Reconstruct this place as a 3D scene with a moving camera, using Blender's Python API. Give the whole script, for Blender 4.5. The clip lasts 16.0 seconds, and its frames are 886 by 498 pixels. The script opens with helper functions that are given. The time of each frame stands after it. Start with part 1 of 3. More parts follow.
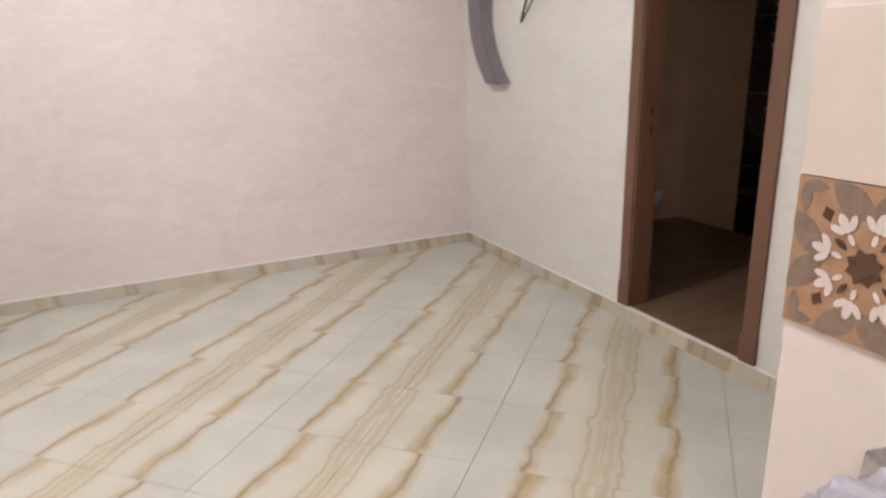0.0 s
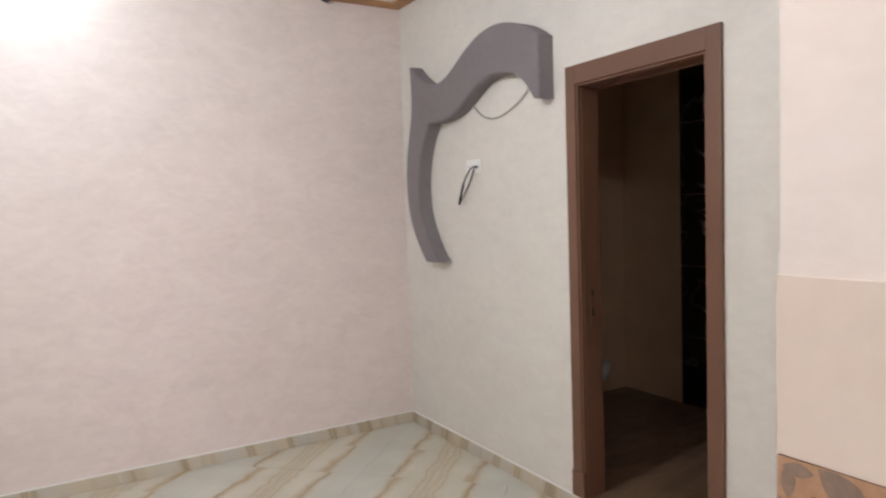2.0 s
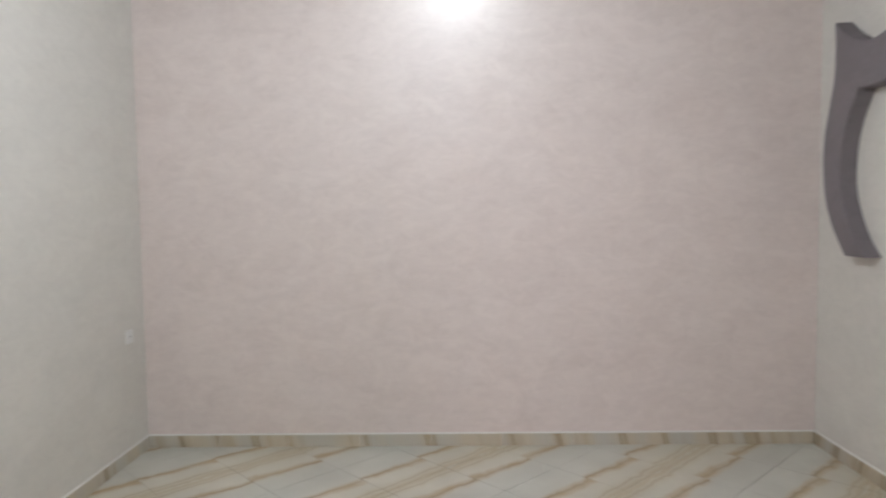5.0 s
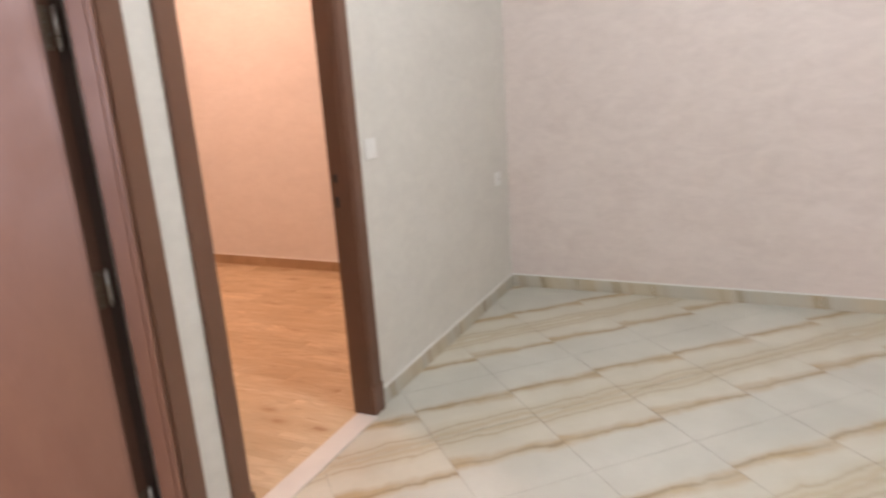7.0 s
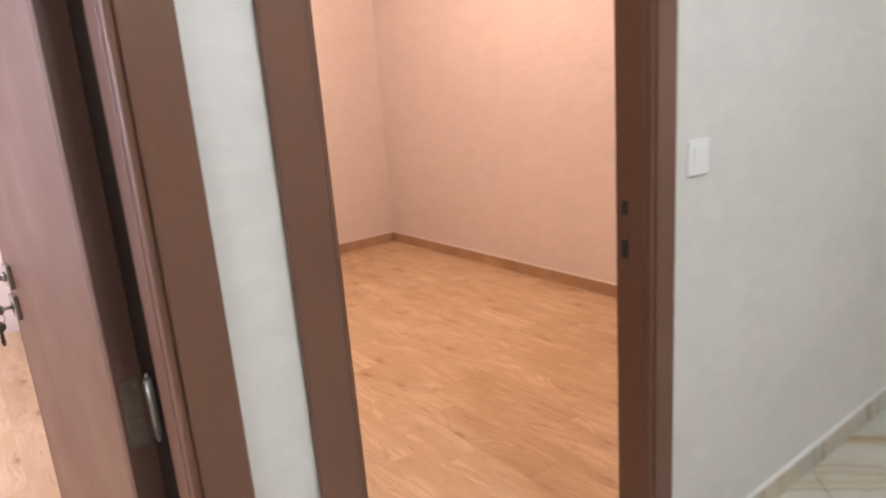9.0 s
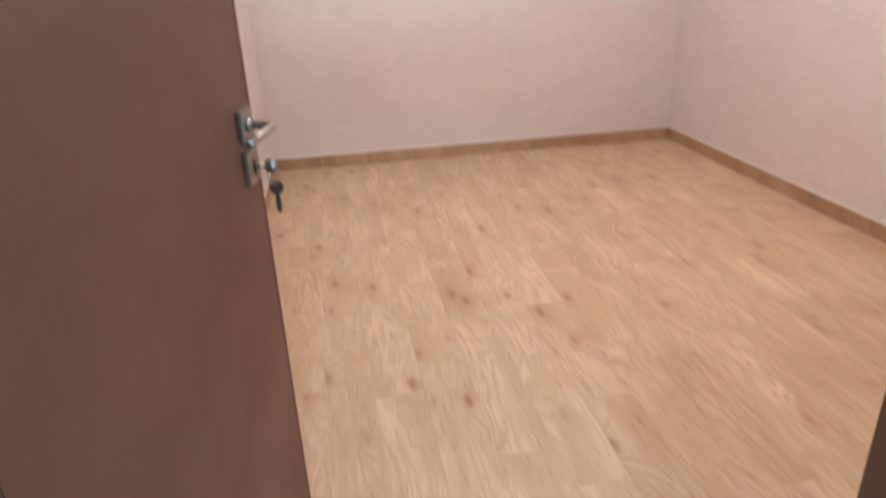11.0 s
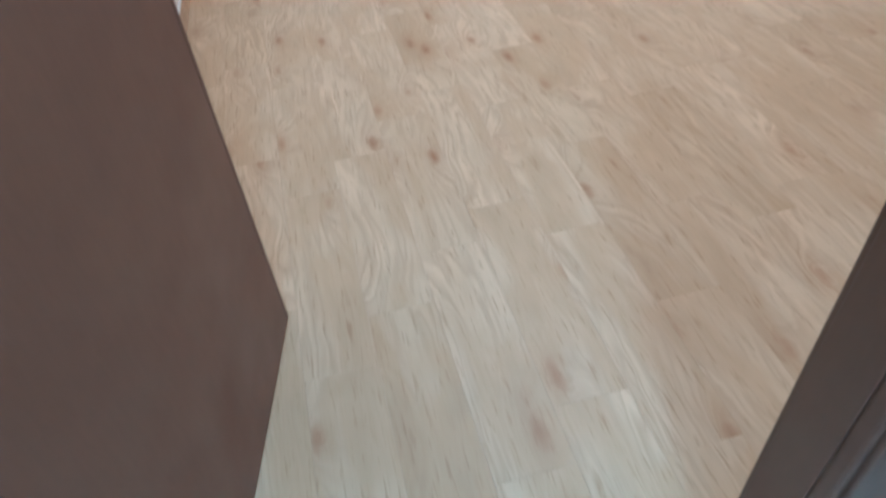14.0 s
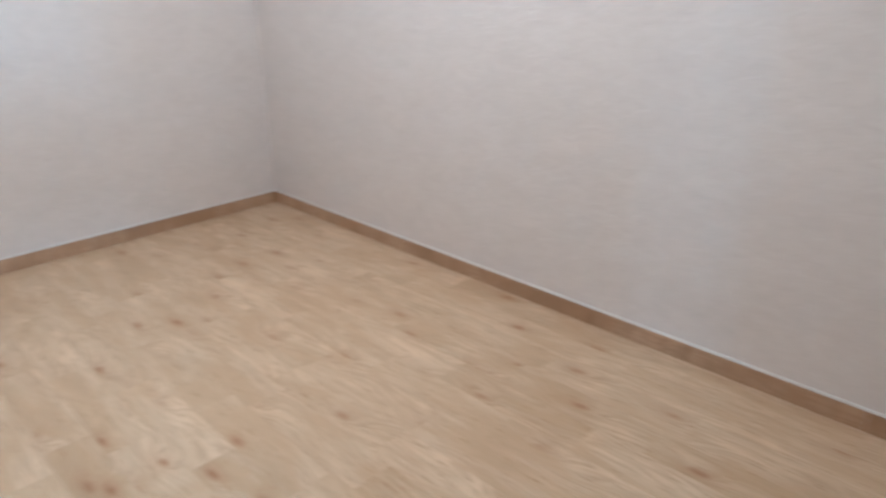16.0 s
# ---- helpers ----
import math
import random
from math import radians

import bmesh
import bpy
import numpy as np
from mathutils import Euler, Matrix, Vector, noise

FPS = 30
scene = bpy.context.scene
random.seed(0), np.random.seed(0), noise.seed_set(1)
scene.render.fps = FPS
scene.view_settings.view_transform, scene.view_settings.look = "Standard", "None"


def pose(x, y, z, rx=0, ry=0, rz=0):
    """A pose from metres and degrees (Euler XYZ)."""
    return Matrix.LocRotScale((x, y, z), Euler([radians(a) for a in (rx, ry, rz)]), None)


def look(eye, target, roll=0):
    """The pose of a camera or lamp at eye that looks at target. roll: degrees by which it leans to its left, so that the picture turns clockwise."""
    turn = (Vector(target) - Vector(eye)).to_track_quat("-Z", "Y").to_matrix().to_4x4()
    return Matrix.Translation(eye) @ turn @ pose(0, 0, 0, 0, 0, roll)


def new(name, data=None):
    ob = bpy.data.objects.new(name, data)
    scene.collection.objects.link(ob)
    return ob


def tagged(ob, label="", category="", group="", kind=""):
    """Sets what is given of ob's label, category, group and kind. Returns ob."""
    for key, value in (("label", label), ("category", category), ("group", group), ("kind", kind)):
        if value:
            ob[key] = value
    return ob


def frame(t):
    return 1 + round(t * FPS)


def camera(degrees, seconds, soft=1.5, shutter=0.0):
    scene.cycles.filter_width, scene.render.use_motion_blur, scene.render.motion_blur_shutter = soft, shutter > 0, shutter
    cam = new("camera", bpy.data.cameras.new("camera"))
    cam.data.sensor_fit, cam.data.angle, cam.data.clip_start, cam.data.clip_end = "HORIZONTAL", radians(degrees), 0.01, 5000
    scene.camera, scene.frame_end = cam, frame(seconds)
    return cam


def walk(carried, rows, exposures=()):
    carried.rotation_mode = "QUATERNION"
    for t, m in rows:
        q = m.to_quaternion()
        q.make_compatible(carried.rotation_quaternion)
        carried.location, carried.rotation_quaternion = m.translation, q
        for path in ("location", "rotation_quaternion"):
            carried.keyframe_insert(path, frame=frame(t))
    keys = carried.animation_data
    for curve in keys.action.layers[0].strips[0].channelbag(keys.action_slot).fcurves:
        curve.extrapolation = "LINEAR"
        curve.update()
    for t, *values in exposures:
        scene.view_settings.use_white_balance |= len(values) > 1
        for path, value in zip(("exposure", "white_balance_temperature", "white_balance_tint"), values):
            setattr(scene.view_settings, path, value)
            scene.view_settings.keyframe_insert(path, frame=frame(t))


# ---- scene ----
cam = camera(67.4, 16.0, 2.1, 0.5)
PATH = [
    (0, (-2.317, -4.398, 1.424), (-1.494, -2.667, 0.852), -1.5),
    (0.5, (-2.228, -4.272, 1.436), (-1.249, -2.599, 0.943), -2.0),
    (1, (-2.197, -4.243, 1.483), (-1.114, -2.592, 1.163), -0.7),
    (1.5, (-2.188, -4.246, 1.526), (-1.113, -2.57, 1.343), -1.3),
    (2, (-2.215, -4.268, 1.554), (-1.202, -2.548, 1.432), -1.9),
    (2.5, (-2.279, -4.28, 1.576), (-1.424, -2.477, 1.446), -1.9),
    (3, (-2.29, -4.255, 1.576), (-1.599, -2.381, 1.457), -1.3),
    (3.2, (-2.198, -4.189, 1.587), (-1.61, -2.282, 1.463), -1.1),
    (5.3, (-2.226, -4.09, 1.491), (-2.448, -2.107, 1.364), -1.4),
    (5.5, (-2.253, -4.054, 1.502), (-2.628, -2.095, 1.343), -1.9),
    (6, (-2.35, -4.091, 1.445), (-3.041, -2.241, 1.127), -2.2),
    (6.5, (-2.58, -4.09, 1.403), (-3.283, -2.261, 1.003), -2.7),
    (7, (-2.766, -4.013, 1.393), (-3.606, -2.27, 0.885), -3.8),
    (7.5, (-2.907, -3.836, 1.363), (-4.101, -2.288, 0.943), -2.8),
    (8, (-3.059, -3.61, 1.368), (-4.328, -2.136, 0.901), -3.6),
    (8.5, (-3.148, -3.324, 1.362), (-4.566, -1.981, 0.933), -3.4),
    (8.7, (-3.222, -3.209, 1.35), (-4.693, -1.932, 0.895), -3.9),
    (10.8, (-3.829, -2.33, 1.219), (-5.689, -2.06, 0.536), -2.4),
    (11, (-3.861, -2.305, 1.196), (-5.677, -2.023, 0.405), -2.5),
    (11.5, (-3.887, -2.311, 1.144), (-5.538, -1.99, 0.062), -4.4),
    (12, (-3.904, -2.292, 1.103), (-5.45, -2.005, -0.133), -5.2),
    (12.5, (-3.914, -2.294, 1.082), (-5.374, -2.027, -0.259), -5.2),
    (13, (-3.913, -2.303, 1.066), (-5.305, -2.046, -0.347), -4.8),
    (13.5, (-3.927, -2.294, 1.06), (-5.263, -2.072, -0.411), -6.1),
    (14, (-3.968, -2.258, 1.085), (-5.398, -2.011, -0.292), -6.0),
    (14.3, (-4.021, -2.268, 1.094), (-5.543, -1.911, -0.153), -5.5),
    (14.5, (-4.088, -2.248, 1.147), (-5.635, -1.812, -0.044), -4.8),
    (15, (-4.199, -2.259, 1.224), (-5.818, -1.612, 0.245), -4.9),
    (15.2, (-4.266, -2.229, 1.222), (-5.908, -1.523, 0.324), -4.6),
    (15.5, (-4.345, -2.175, 1.291), (-5.973, -1.313, 0.512), -3.9),
    (16, (-4.261, -2.286, 1.423), (-5.566, -0.975, 0.663), -0.6),
]
EXPOSURES = [(0, 0.4, 6220, 9), (1, 0.37, 6220, 9), (2, 0.26, 6120, 7), (3.2, 0.23, 5970, 5), (5.4, -0.08, 5820, 3), (6.5, 0.17, 6070, 5), (7.5, 0.2, 6270, 8), (8.7, 0.2, 5970, 6),
             (10.8, 0.3, 4410, -14), (11.5, 0.28, 4010, -20), (12.5, 0.21, 3610, -22), (13.5, 0.13, 3500, -23), (14.5, 0.28, 3310, -26), (15.2, 0.3, 3310, -27), (16, 0.21, 3540, -25)]
walk(cam, [(t, look(eye, target, roll)) for t, eye, target, roll in PATH], EXPOSURES)

# ---- world and lights ----
world = bpy.data.worlds.new("world")
scene.world = world
world.use_nodes = True
wn = world.node_tree
sky = wn.nodes.new("ShaderNodeTexSky")
sky.sky_type, sky.sun_disc, sky.sun_elevation, sky.sun_rotation = "NISHITA", False, radians(40), radians(200)
wn.links.new(sky.outputs["Color"], wn.nodes["Background"].inputs["Color"])
wn.nodes["Background"].inputs["Strength"].default_value = 0.12

HALL_H = 2.98


def lamp(name, kind, watts, colour, at, target=None, size=0.1, **more):
    data = bpy.data.lights.new(name, kind)
    data.energy, data.color = watts, colour
    if kind == "AREA":
        data.size = size
    else:
        data.shadow_soft_size = size
    if kind == "SPOT":
        data.spot_size, data.spot_blend = radians(more.get("cone", 120)), more.get("blend", 0.8)
    ob = new(name, data)
    ob.matrix_world = look(at, target or (at[0], at[1] + 0.001, at[2] - 1))
    return tagged(ob, kind="structure")


COOL = (0.90, 0.96, 1.0)
NEUTRAL = (0.98, 0.95, 0.97)
WARM = (1.0, 0.58, 0.42)
lamp("hall_light", "POINT", 4.5, COOL, (-2.2, -0.36, HALL_H - 0.09), size=0.05)
lamp("hall_light", "POINT", 84, NEUTRAL, (-2.5, -2.3, HALL_H - 0.16), size=0.10)
lamp("hall_light", "POINT", 44, NEUTRAL, (-2.9, -5.2, HALL_H - 0.16), size=0.10)
lamp("bedroom_light", "POINT", 74, WARM, (-6.2, -1.35, 2.6), size=0.08)
lamp("window_daylight", "AREA", 92, (1.0, 0.79, 0.85), (-6.3, -5.55, 1.6), (-6.3, -3, 1.2), size=1.4)


# ---- materials ----
def mat(name, rough=0.5, metal=0.0, spec=0.5):
    m = bpy.data.materials.new(name)
    m.use_nodes = True
    b = m.node_tree.nodes["Principled BSDF"]
    b.inputs["Roughness"].default_value = rough
    b.inputs["Metallic"].default_value = metal
    b.inputs["Specular IOR Level"].default_value = spec
    return m, m.node_tree, b


def node(nt, kind, **values):
    n = nt.nodes.new(kind)
    for key, value in values.items():
        n.inputs[key].default_value = value
    return n


def position(nt, scale=(1, 1, 1), turn=0.0, random_shift=0.0):
    """World place, scaled and turned about z, moved by chance from piece to piece."""
    g = nt.nodes.new("ShaderNodeNewGeometry")
    mp = nt.nodes.new("ShaderNodeMapping")
    mp.inputs["Scale"].default_value = scale
    mp.inputs["Rotation"].default_value = (0, 0, turn)
    if random_shift:
        info = nt.nodes.new("ShaderNodeObjectInfo")
        mul = nt.nodes.new("ShaderNodeVectorMath")
        mul.operation = "MULTIPLY_ADD"
        mul.inputs[1].default_value = (random_shift, random_shift * 0.37, random_shift * 1.7)
        nt.links.new(info.outputs["Random"], mul.inputs[0])
        nt.links.new(g.outputs["Position"], mul.inputs[2])
        nt.links.new(mul.outputs[0], mp.inputs["Vector"])
    else:
        nt.links.new(g.outputs["Position"], mp.inputs["Vector"])
    return mp.outputs["Vector"]


def noise_tex(nt, vec, scale, detail=4.0, rough=0.5, distort=0.0):
    n = node(nt, "ShaderNodeTexNoise", Scale=scale, Detail=detail, Roughness=rough, Distortion=distort)
    nt.links.new(vec, n.inputs["Vector"])
    return n.outputs["Fac"]


def ramp(nt, fac, stops):
    r = nt.nodes.new("ShaderNodeValToRGB")
    el = r.color_ramp.elements
    el[0].position, el[0].color = stops[0][0], (*stops[0][1], 1)
    el[1].position, el[1].color = stops[-1][0], (*stops[-1][1], 1)
    for p, c in stops[1:-1]:
        e = el.new(p)
        e.color = (*c, 1)
    nt.links.new(fac, r.inputs["Fac"])
    return r.outputs["Color"]


def grey(v):
    return (v, v, v)


def mix(nt, a, b, fac, blend="MIX"):
    m = nt.nodes.new("ShaderNodeMix")
    m.data_type, m.blend_type = "RGBA", blend
    for sock, value in ((m.inputs[0], fac), (m.inputs[6], a), (m.inputs[7], b)):
        if isinstance(value, (int, float)):
            sock.default_value = value
        elif isinstance(value, tuple):
            sock.default_value = (*value, 1)
        else:
            nt.links.new(value, sock)
    return m.outputs[2]


def bump(nt, b, height, strength, distance=0.002):
    n = node(nt, "ShaderNodeBump", Strength=strength, Distance=distance)
    nt.links.new(height, n.inputs["Height"])
    nt.links.new(n.outputs["Normal"], b.inputs["Normal"])


def stucco(name, light, dark, rough=(0.42, 0.62), relief=0.25, lumps=0.0):
    """Brushed pearl wall paint: cloudy sweeps and short level strokes over fine trowel relief; lumps: how far broad trowel marks stand out."""
    m, nt, b = mat(name)
    v = position(nt, (1, 1, 1.6))
    cloud = noise_tex(nt, v, 2.3, 5, 0.6, 1.4)
    sweep = noise_tex(nt, v, 7.0, 3, 0.55, 2.2)
    stroke = noise_tex(nt, position(nt, (1, 1, 2.4)), 6.5, 5, 0.65, 1.3)
    both = mix(nt, mix(nt, cloud, sweep, 0.4), stroke, 0.35)
    nt.links.new(ramp(nt, both, [(0.34, dark), (0.60, light)]), b.inputs["Base Color"])
    nt.links.new(ramp(nt, stroke, [(0.3, grey(rough[0])), (0.7, grey(rough[1]))]), b.inputs["Roughness"])
    fine = noise_tex(nt, v, 60, 4, 0.6, 0.6)
    height = mix(nt, mix(nt, sweep, stroke, 0.4), fine, 0.35)
    if lumps:
        mound = noise_tex(nt, position(nt, (1, 1, 1.3)), 15, 3, 0.5, 1.0)
        height = mix(nt, height, mound, lumps)
    bump(nt, b, height, relief, 0.004 + 0.006 * lumps)
    return m


def painted_wood(name, colour, rough=0.42):
    m, nt, b = mat(name)
    v = position(nt, (9, 9, 1.2))
    g = noise_tex(nt, v, 14, 4, 0.6, 0.5)
    dark = tuple(c * 0.92 for c in colour)
    nt.links.new(ramp(nt, g, [(0.3, dark), (0.7, colour)]), b.inputs["Base Color"])
    s = noise_tex(nt, position(nt), 5, 3)
    nt.links.new(ramp(nt, s, [(0.3, grey(rough - 0.08)), (0.7, grey(rough + 0.1))]), b.inputs["Roughness"])
    bump(nt, b, g, 0.05, 0.001)
    return m


def calc(nt, op, a, c=0.0, d=None):
    n = nt.nodes.new("ShaderNodeMath")
    n.operation = op
    for k, value in enumerate((a, c) if d is None else (a, c, d)):
        if isinstance(value, (int, float)):
            n.inputs[k].default_value = value
        else:
            nt.links.new(value, n.inputs[k])
    return n.outputs[0]


def band_at(nt, x, centre, half_width, soft):
    """1 within half_width of centre, falling to 0 over soft."""
    off = calc(nt, "ABSOLUTE", calc(nt, "SUBTRACT", x, centre))
    edge = calc(nt, "DIVIDE", calc(nt, "SUBTRACT", off, half_width), soft)
    n = calc(nt, "SUBTRACT", 1.0, edge)
    nt.nodes[-1].use_clamp = True
    return n


def marble_tile(name):
    """Pale polished tile, grey on one half and cream on the other, with an ochre vein between and a double vein at the edge;
    neighbours are laid turned about so that the pattern is mirrored over every second joint."""
    m, nt, b = mat(name, 0.25)
    v = position(nt, (1, 1, 1), radians(45))
    sep = nt.nodes.new("ShaderNodeSeparateXYZ")
    nt.links.new(v, sep.inputs[0])
    u, along = sep.outputs["X"], sep.outputs["Y"]
    info = nt.nodes.new("ShaderNodeObjectInfo")
    warp = noise_tex(nt, position(nt, (1.5, 0.8, 1), radians(45)), 4.6, 6, 0.62, 0.5)
    wob = calc(nt, "MULTIPLY", calc(nt, "SUBTRACT", warp, 0.5), 0.085)
    r = calc(nt, "FRACT", calc(nt, "DIVIDE", calc(nt, "ADD", u, 0.03), 0.885))
    side = calc(nt, "GREATER_THAN", r, 0.5)
    p = calc(nt, "MULTIPLY", calc(nt, "PINGPONG", r, 0.5), 0.885)
    vl = calc(nt, "FRACT", calc(nt, "DIVIDE", calc(nt, "ADD", along, 1.44), 0.4425))
    vt = calc(nt, "ABSOLUTE", calc(nt, "SUBTRACT", calc(nt, "SUBTRACT", 1.0, side), vl))
    pw = calc(nt, "ADD", p, wob)
    pw = calc(nt, "ADD", pw, calc(nt, "MULTIPLY", calc(nt, "SUBTRACT", info.outputs["Random"], 0.5), 0.03))
    centre = calc(nt, "MULTIPLY_ADD", vt, -0.034, 0.235)
    cloud = noise_tex(nt, v, 3.0, 3, 0.5, 0.2)
    grey_half = ramp(nt, cloud, [(0.35, (0.50, 0.495, 0.435)), (0.7, (0.58, 0.572, 0.505))])
    cream_half = ramp(nt, cloud, [(0.35, (0.535, 0.51, 0.425)), (0.7, (0.615, 0.588, 0.495))])
    beyond = calc(nt, "MULTIPLY_ADD", calc(nt, "SUBTRACT", pw, centre), 10.0, 0.5)
    nt.nodes[-1].use_clamp = True
    c = mix(nt, grey_half, cream_half, beyond)
    # main vein: broad and ochre at one end, thin and dark at the other
    taper = calc(nt, "MULTIPLY_ADD", calc(nt, "POWER", calc(nt, "SUBTRACT", 1.0, vt), 1.4), 0.017, 0.005)
    broad = band_at(nt, pw, centre, taper, 0.034)
    strength = ramp(nt, noise_tex(nt, v, 5.5, 3, 0.6), [(0.3, grey(0.45)), (0.6, grey(0.9))])
    c = mix(nt, c, (0.42, 0.305, 0.155), calc(nt, "MULTIPLY", broad, strength))
    thin = band_at(nt, pw, calc(nt, "ADD", centre, -0.006), 0.001, 0.011)
    c = mix(nt, c, (0.20, 0.14, 0.07), calc(nt, "MULTIPLY", thin, calc(nt, "MULTIPLY_ADD", vt, 0.4, 0.3)))
    # double vein by the far edge
    wide = noise_tex(nt, v, 9.0, 3, 0.5)
    for at, w, s, col, amount in ((0.425, 0.006, 0.022, (0.43, 0.34, 0.195), 0.62), (0.385, 0.002, 0.012, (0.31, 0.22, 0.11), 0.6), (0.40, 0.025, 0.045, (0.49, 0.43, 0.30), 0.4)):
        k = band_at(nt, pw, calc(nt, "MULTIPLY_ADD", calc(nt, "SUBTRACT", wide, 0.5), 0.03, at), w, s)
        c = mix(nt, c, col, calc(nt, "MULTIPLY", k, amount))
    fine = noise_tex(nt, v, 45, 3)
    c = mix(nt, c, (0.4, 0.375, 0.32), ramp(nt, fine, [(0.45, grey(0)), (0.85, grey(0.12))]))
    nt.links.new(c, b.inputs["Base Color"])
    smear = noise_tex(nt, v, 3.5, 4, 0.6, 0.5)
    nt.links.new(ramp(nt, smear, [(0.3, grey(0.30)), (0.7, grey(0.42))]), b.inputs["Roughness"])
    bump(nt, b, fine, 0.03, 0.001)
    return m


def cut_marble(name):
    """Skirting cut across the tile: pale with short slanting brown marks."""
    m, nt, b = mat(name, 0.3)
    g = position(nt)
    sep = nt.nodes.new("ShaderNodeSeparateXYZ")
    nt.links.new(g, sep.inputs[0])
    info = nt.nodes.new("ShaderNodeObjectInfo")
    s = calc(nt, "ADD", sep.outputs["X"], sep.outputs["Y"])
    s = calc(nt, "ADD", s, calc(nt, "MULTIPLY", sep.outputs["Z"], 0.25))
    line = nt.nodes.new("ShaderNodeCombineXYZ")
    nt.links.new(s, line.inputs[0])
    nt.links.new(calc(nt, "MULTIPLY", info.outputs["Random"], 40.0), line.inputs[1])
    n = noise_tex(nt, line.outputs[0], 9.0, 1, 0.5)
    base = ramp(nt, noise_tex(nt, line.outputs[0], 4.0, 2), [(0.38, (0.50, 0.48, 0.42)), (0.62, (0.54, 0.475, 0.36))])
    c = mix(nt, base, (0.36, 0.26, 0.13), ramp(nt, n, [(0.48, grey(0)), (0.58, grey(0.42)), (0.72, grey(0.6))]))
    c = mix(nt, c, (0.22, 0.15, 0.08), ramp(nt, n, [(0.58, grey(0)), (0.61, grey(0.5)), (0.64, grey(0))]))
    nt.links.new(c, b.inputs["Base Color"])
    bump(nt, b, n, 0.04, 0.001)
    return m


def wood_plank(name, light, mid, dark, rough=(0.34, 0.5), knotty=1.0):
    """Wood-look plank tile: long figure that bends round knots, shade from piece to piece."""
    m, nt, b = mat(name, 0.4)
    v = position(nt, (1, 1, 1), 0, 9.0)
    knots = nt.nodes.new("ShaderNodeTexVoronoi")
    knots.voronoi_dimensions = "2D"
    knots.inputs["Scale"].default_value = 3.7
    knots.inputs["Randomness"].default_value = 1.0
    nt.links.new(position(nt, (0.5, 1.3, 1), 0, 9.0), knots.inputs["Vector"])
    ragged = noise_tex(nt, v, 32, 2, 0.5)
    near = calc(nt, "MULTIPLY_ADD", calc(nt, "SUBTRACT", ragged, 0.5), 0.07, knots.outputs["Distance"])
    swell = calc(nt, "MULTIPLY", calc(nt, "POWER", 2.718, calc(nt, "MULTIPLY", near, -5.0)), 0.12)
    sep = nt.nodes.new("ShaderNodeSeparateXYZ")
    nt.links.new(v, sep.inputs[0])
    bend = calc(nt, "MULTIPLY", calc(nt, "SUBTRACT", noise_tex(nt, v, 2.2, 3, 0.5), 0.5), 0.09)
    yy = calc(nt, "ADD", calc(nt, "ADD", sep.outputs["Y"], bend), swell)
    comb = nt.nodes.new("ShaderNodeCombineXYZ")
    nt.links.new(calc(nt, "MULTIPLY", sep.outputs["X"], 0.10), comb.inputs[0])
    nt.links.new(yy, comb.inputs[1])
    nt.links.new(sep.outputs["Z"], comb.inputs[2])
    figure = noise_tex(nt, comb.outputs[0], 17, 2, 0.5)
    broad = noise_tex(nt, position(nt, (1, 3.0, 1), 0, 9.0), 2.2, 3, 0.5, 0.5)
    patch = noise_tex(nt, position(nt, (1, 2.2, 1), 0, 9.0), 5.0, 3, 0.55, 0.6)
    fibre = noise_tex(nt, position(nt, (2, 42, 1), 0, 9.0), 6, 4, 0.6, 0.3)
    fleck = noise_tex(nt, position(nt, (2.6, 26, 1), 0, 9.0), 5, 2, 0.5, 0.2)
    c = ramp(nt, broad, [(0.30, tuple(x * 0.90 for x in mid)), (0.42, mid), (0.52, light), (0.66, tuple(min(0.8, x * 1.13) for x in light))])
    c = mix(nt, c, mid, ramp(nt, patch, [(0.47, grey(0)), (0.70, grey(0.5))]))
    lines = ramp(nt, figure, [(0.36, grey(0)), (0.44, grey(0.30)), (0.47, grey(0.02)), (0.51, grey(0.0)), (0.575, grey(0.40)), (0.61, grey(0.04)), (0.69, grey(0.36)), (0.74, grey(0.04))])
    shown = ramp(nt, broad, [(0.40, grey(0.25)), (0.58, grey(1.0))])
    c = mix(nt, c, dark, calc(nt, "MULTIPLY", lines, shown))
    c = mix(nt, c, dark, ramp(nt, fibre, [(0.52, grey(0)), (0.8, grey(0.2))]))
    c = mix(nt, c, dark, ramp(nt, fleck, [(0.60, grey(0)), (0.73, grey(0.48))]))
    k = ramp(nt, near, [(0.010, grey(0.85 * knotty)), (0.045, grey(0.58 * knotty)), (0.085, grey(0.24 * knotty)), (0.22, grey(0.0))])
    sep_hue = nt.nodes.new("ShaderNodeSeparateColor")
    nt.links.new(knots.outputs["Color"], sep_hue.inputs[0])
    c = mix(nt, c, (dark[0] * 0.95, dark[1] * 0.75, dark[2] * 0.58), calc(nt, "MULTIPLY", k, calc(nt, "MULTIPLY_ADD", sep_hue.outputs[0], 0.7, 0.3)))
    info = nt.nodes.new("ShaderNodeObjectInfo")
    shade = ramp(nt, info.outputs["Random"], [(0.0, (0.90, 0.88, 0.84)), (0.15, grey(0.965)), (1.0, grey(1.0))])
    c = mix(nt, c, shade, 1.0, "MULTIPLY")
    nt.links.new(c, b.inputs["Base Color"])
    nt.links.new(ramp(nt, fibre, [(0.3, grey(rough[0])), (0.7, grey(rough[1]))]), b.inputs["Roughness"])
    bump(nt, b, mix(nt, fibre, figure, 0.5), 0.10, 0.0012)
    return m


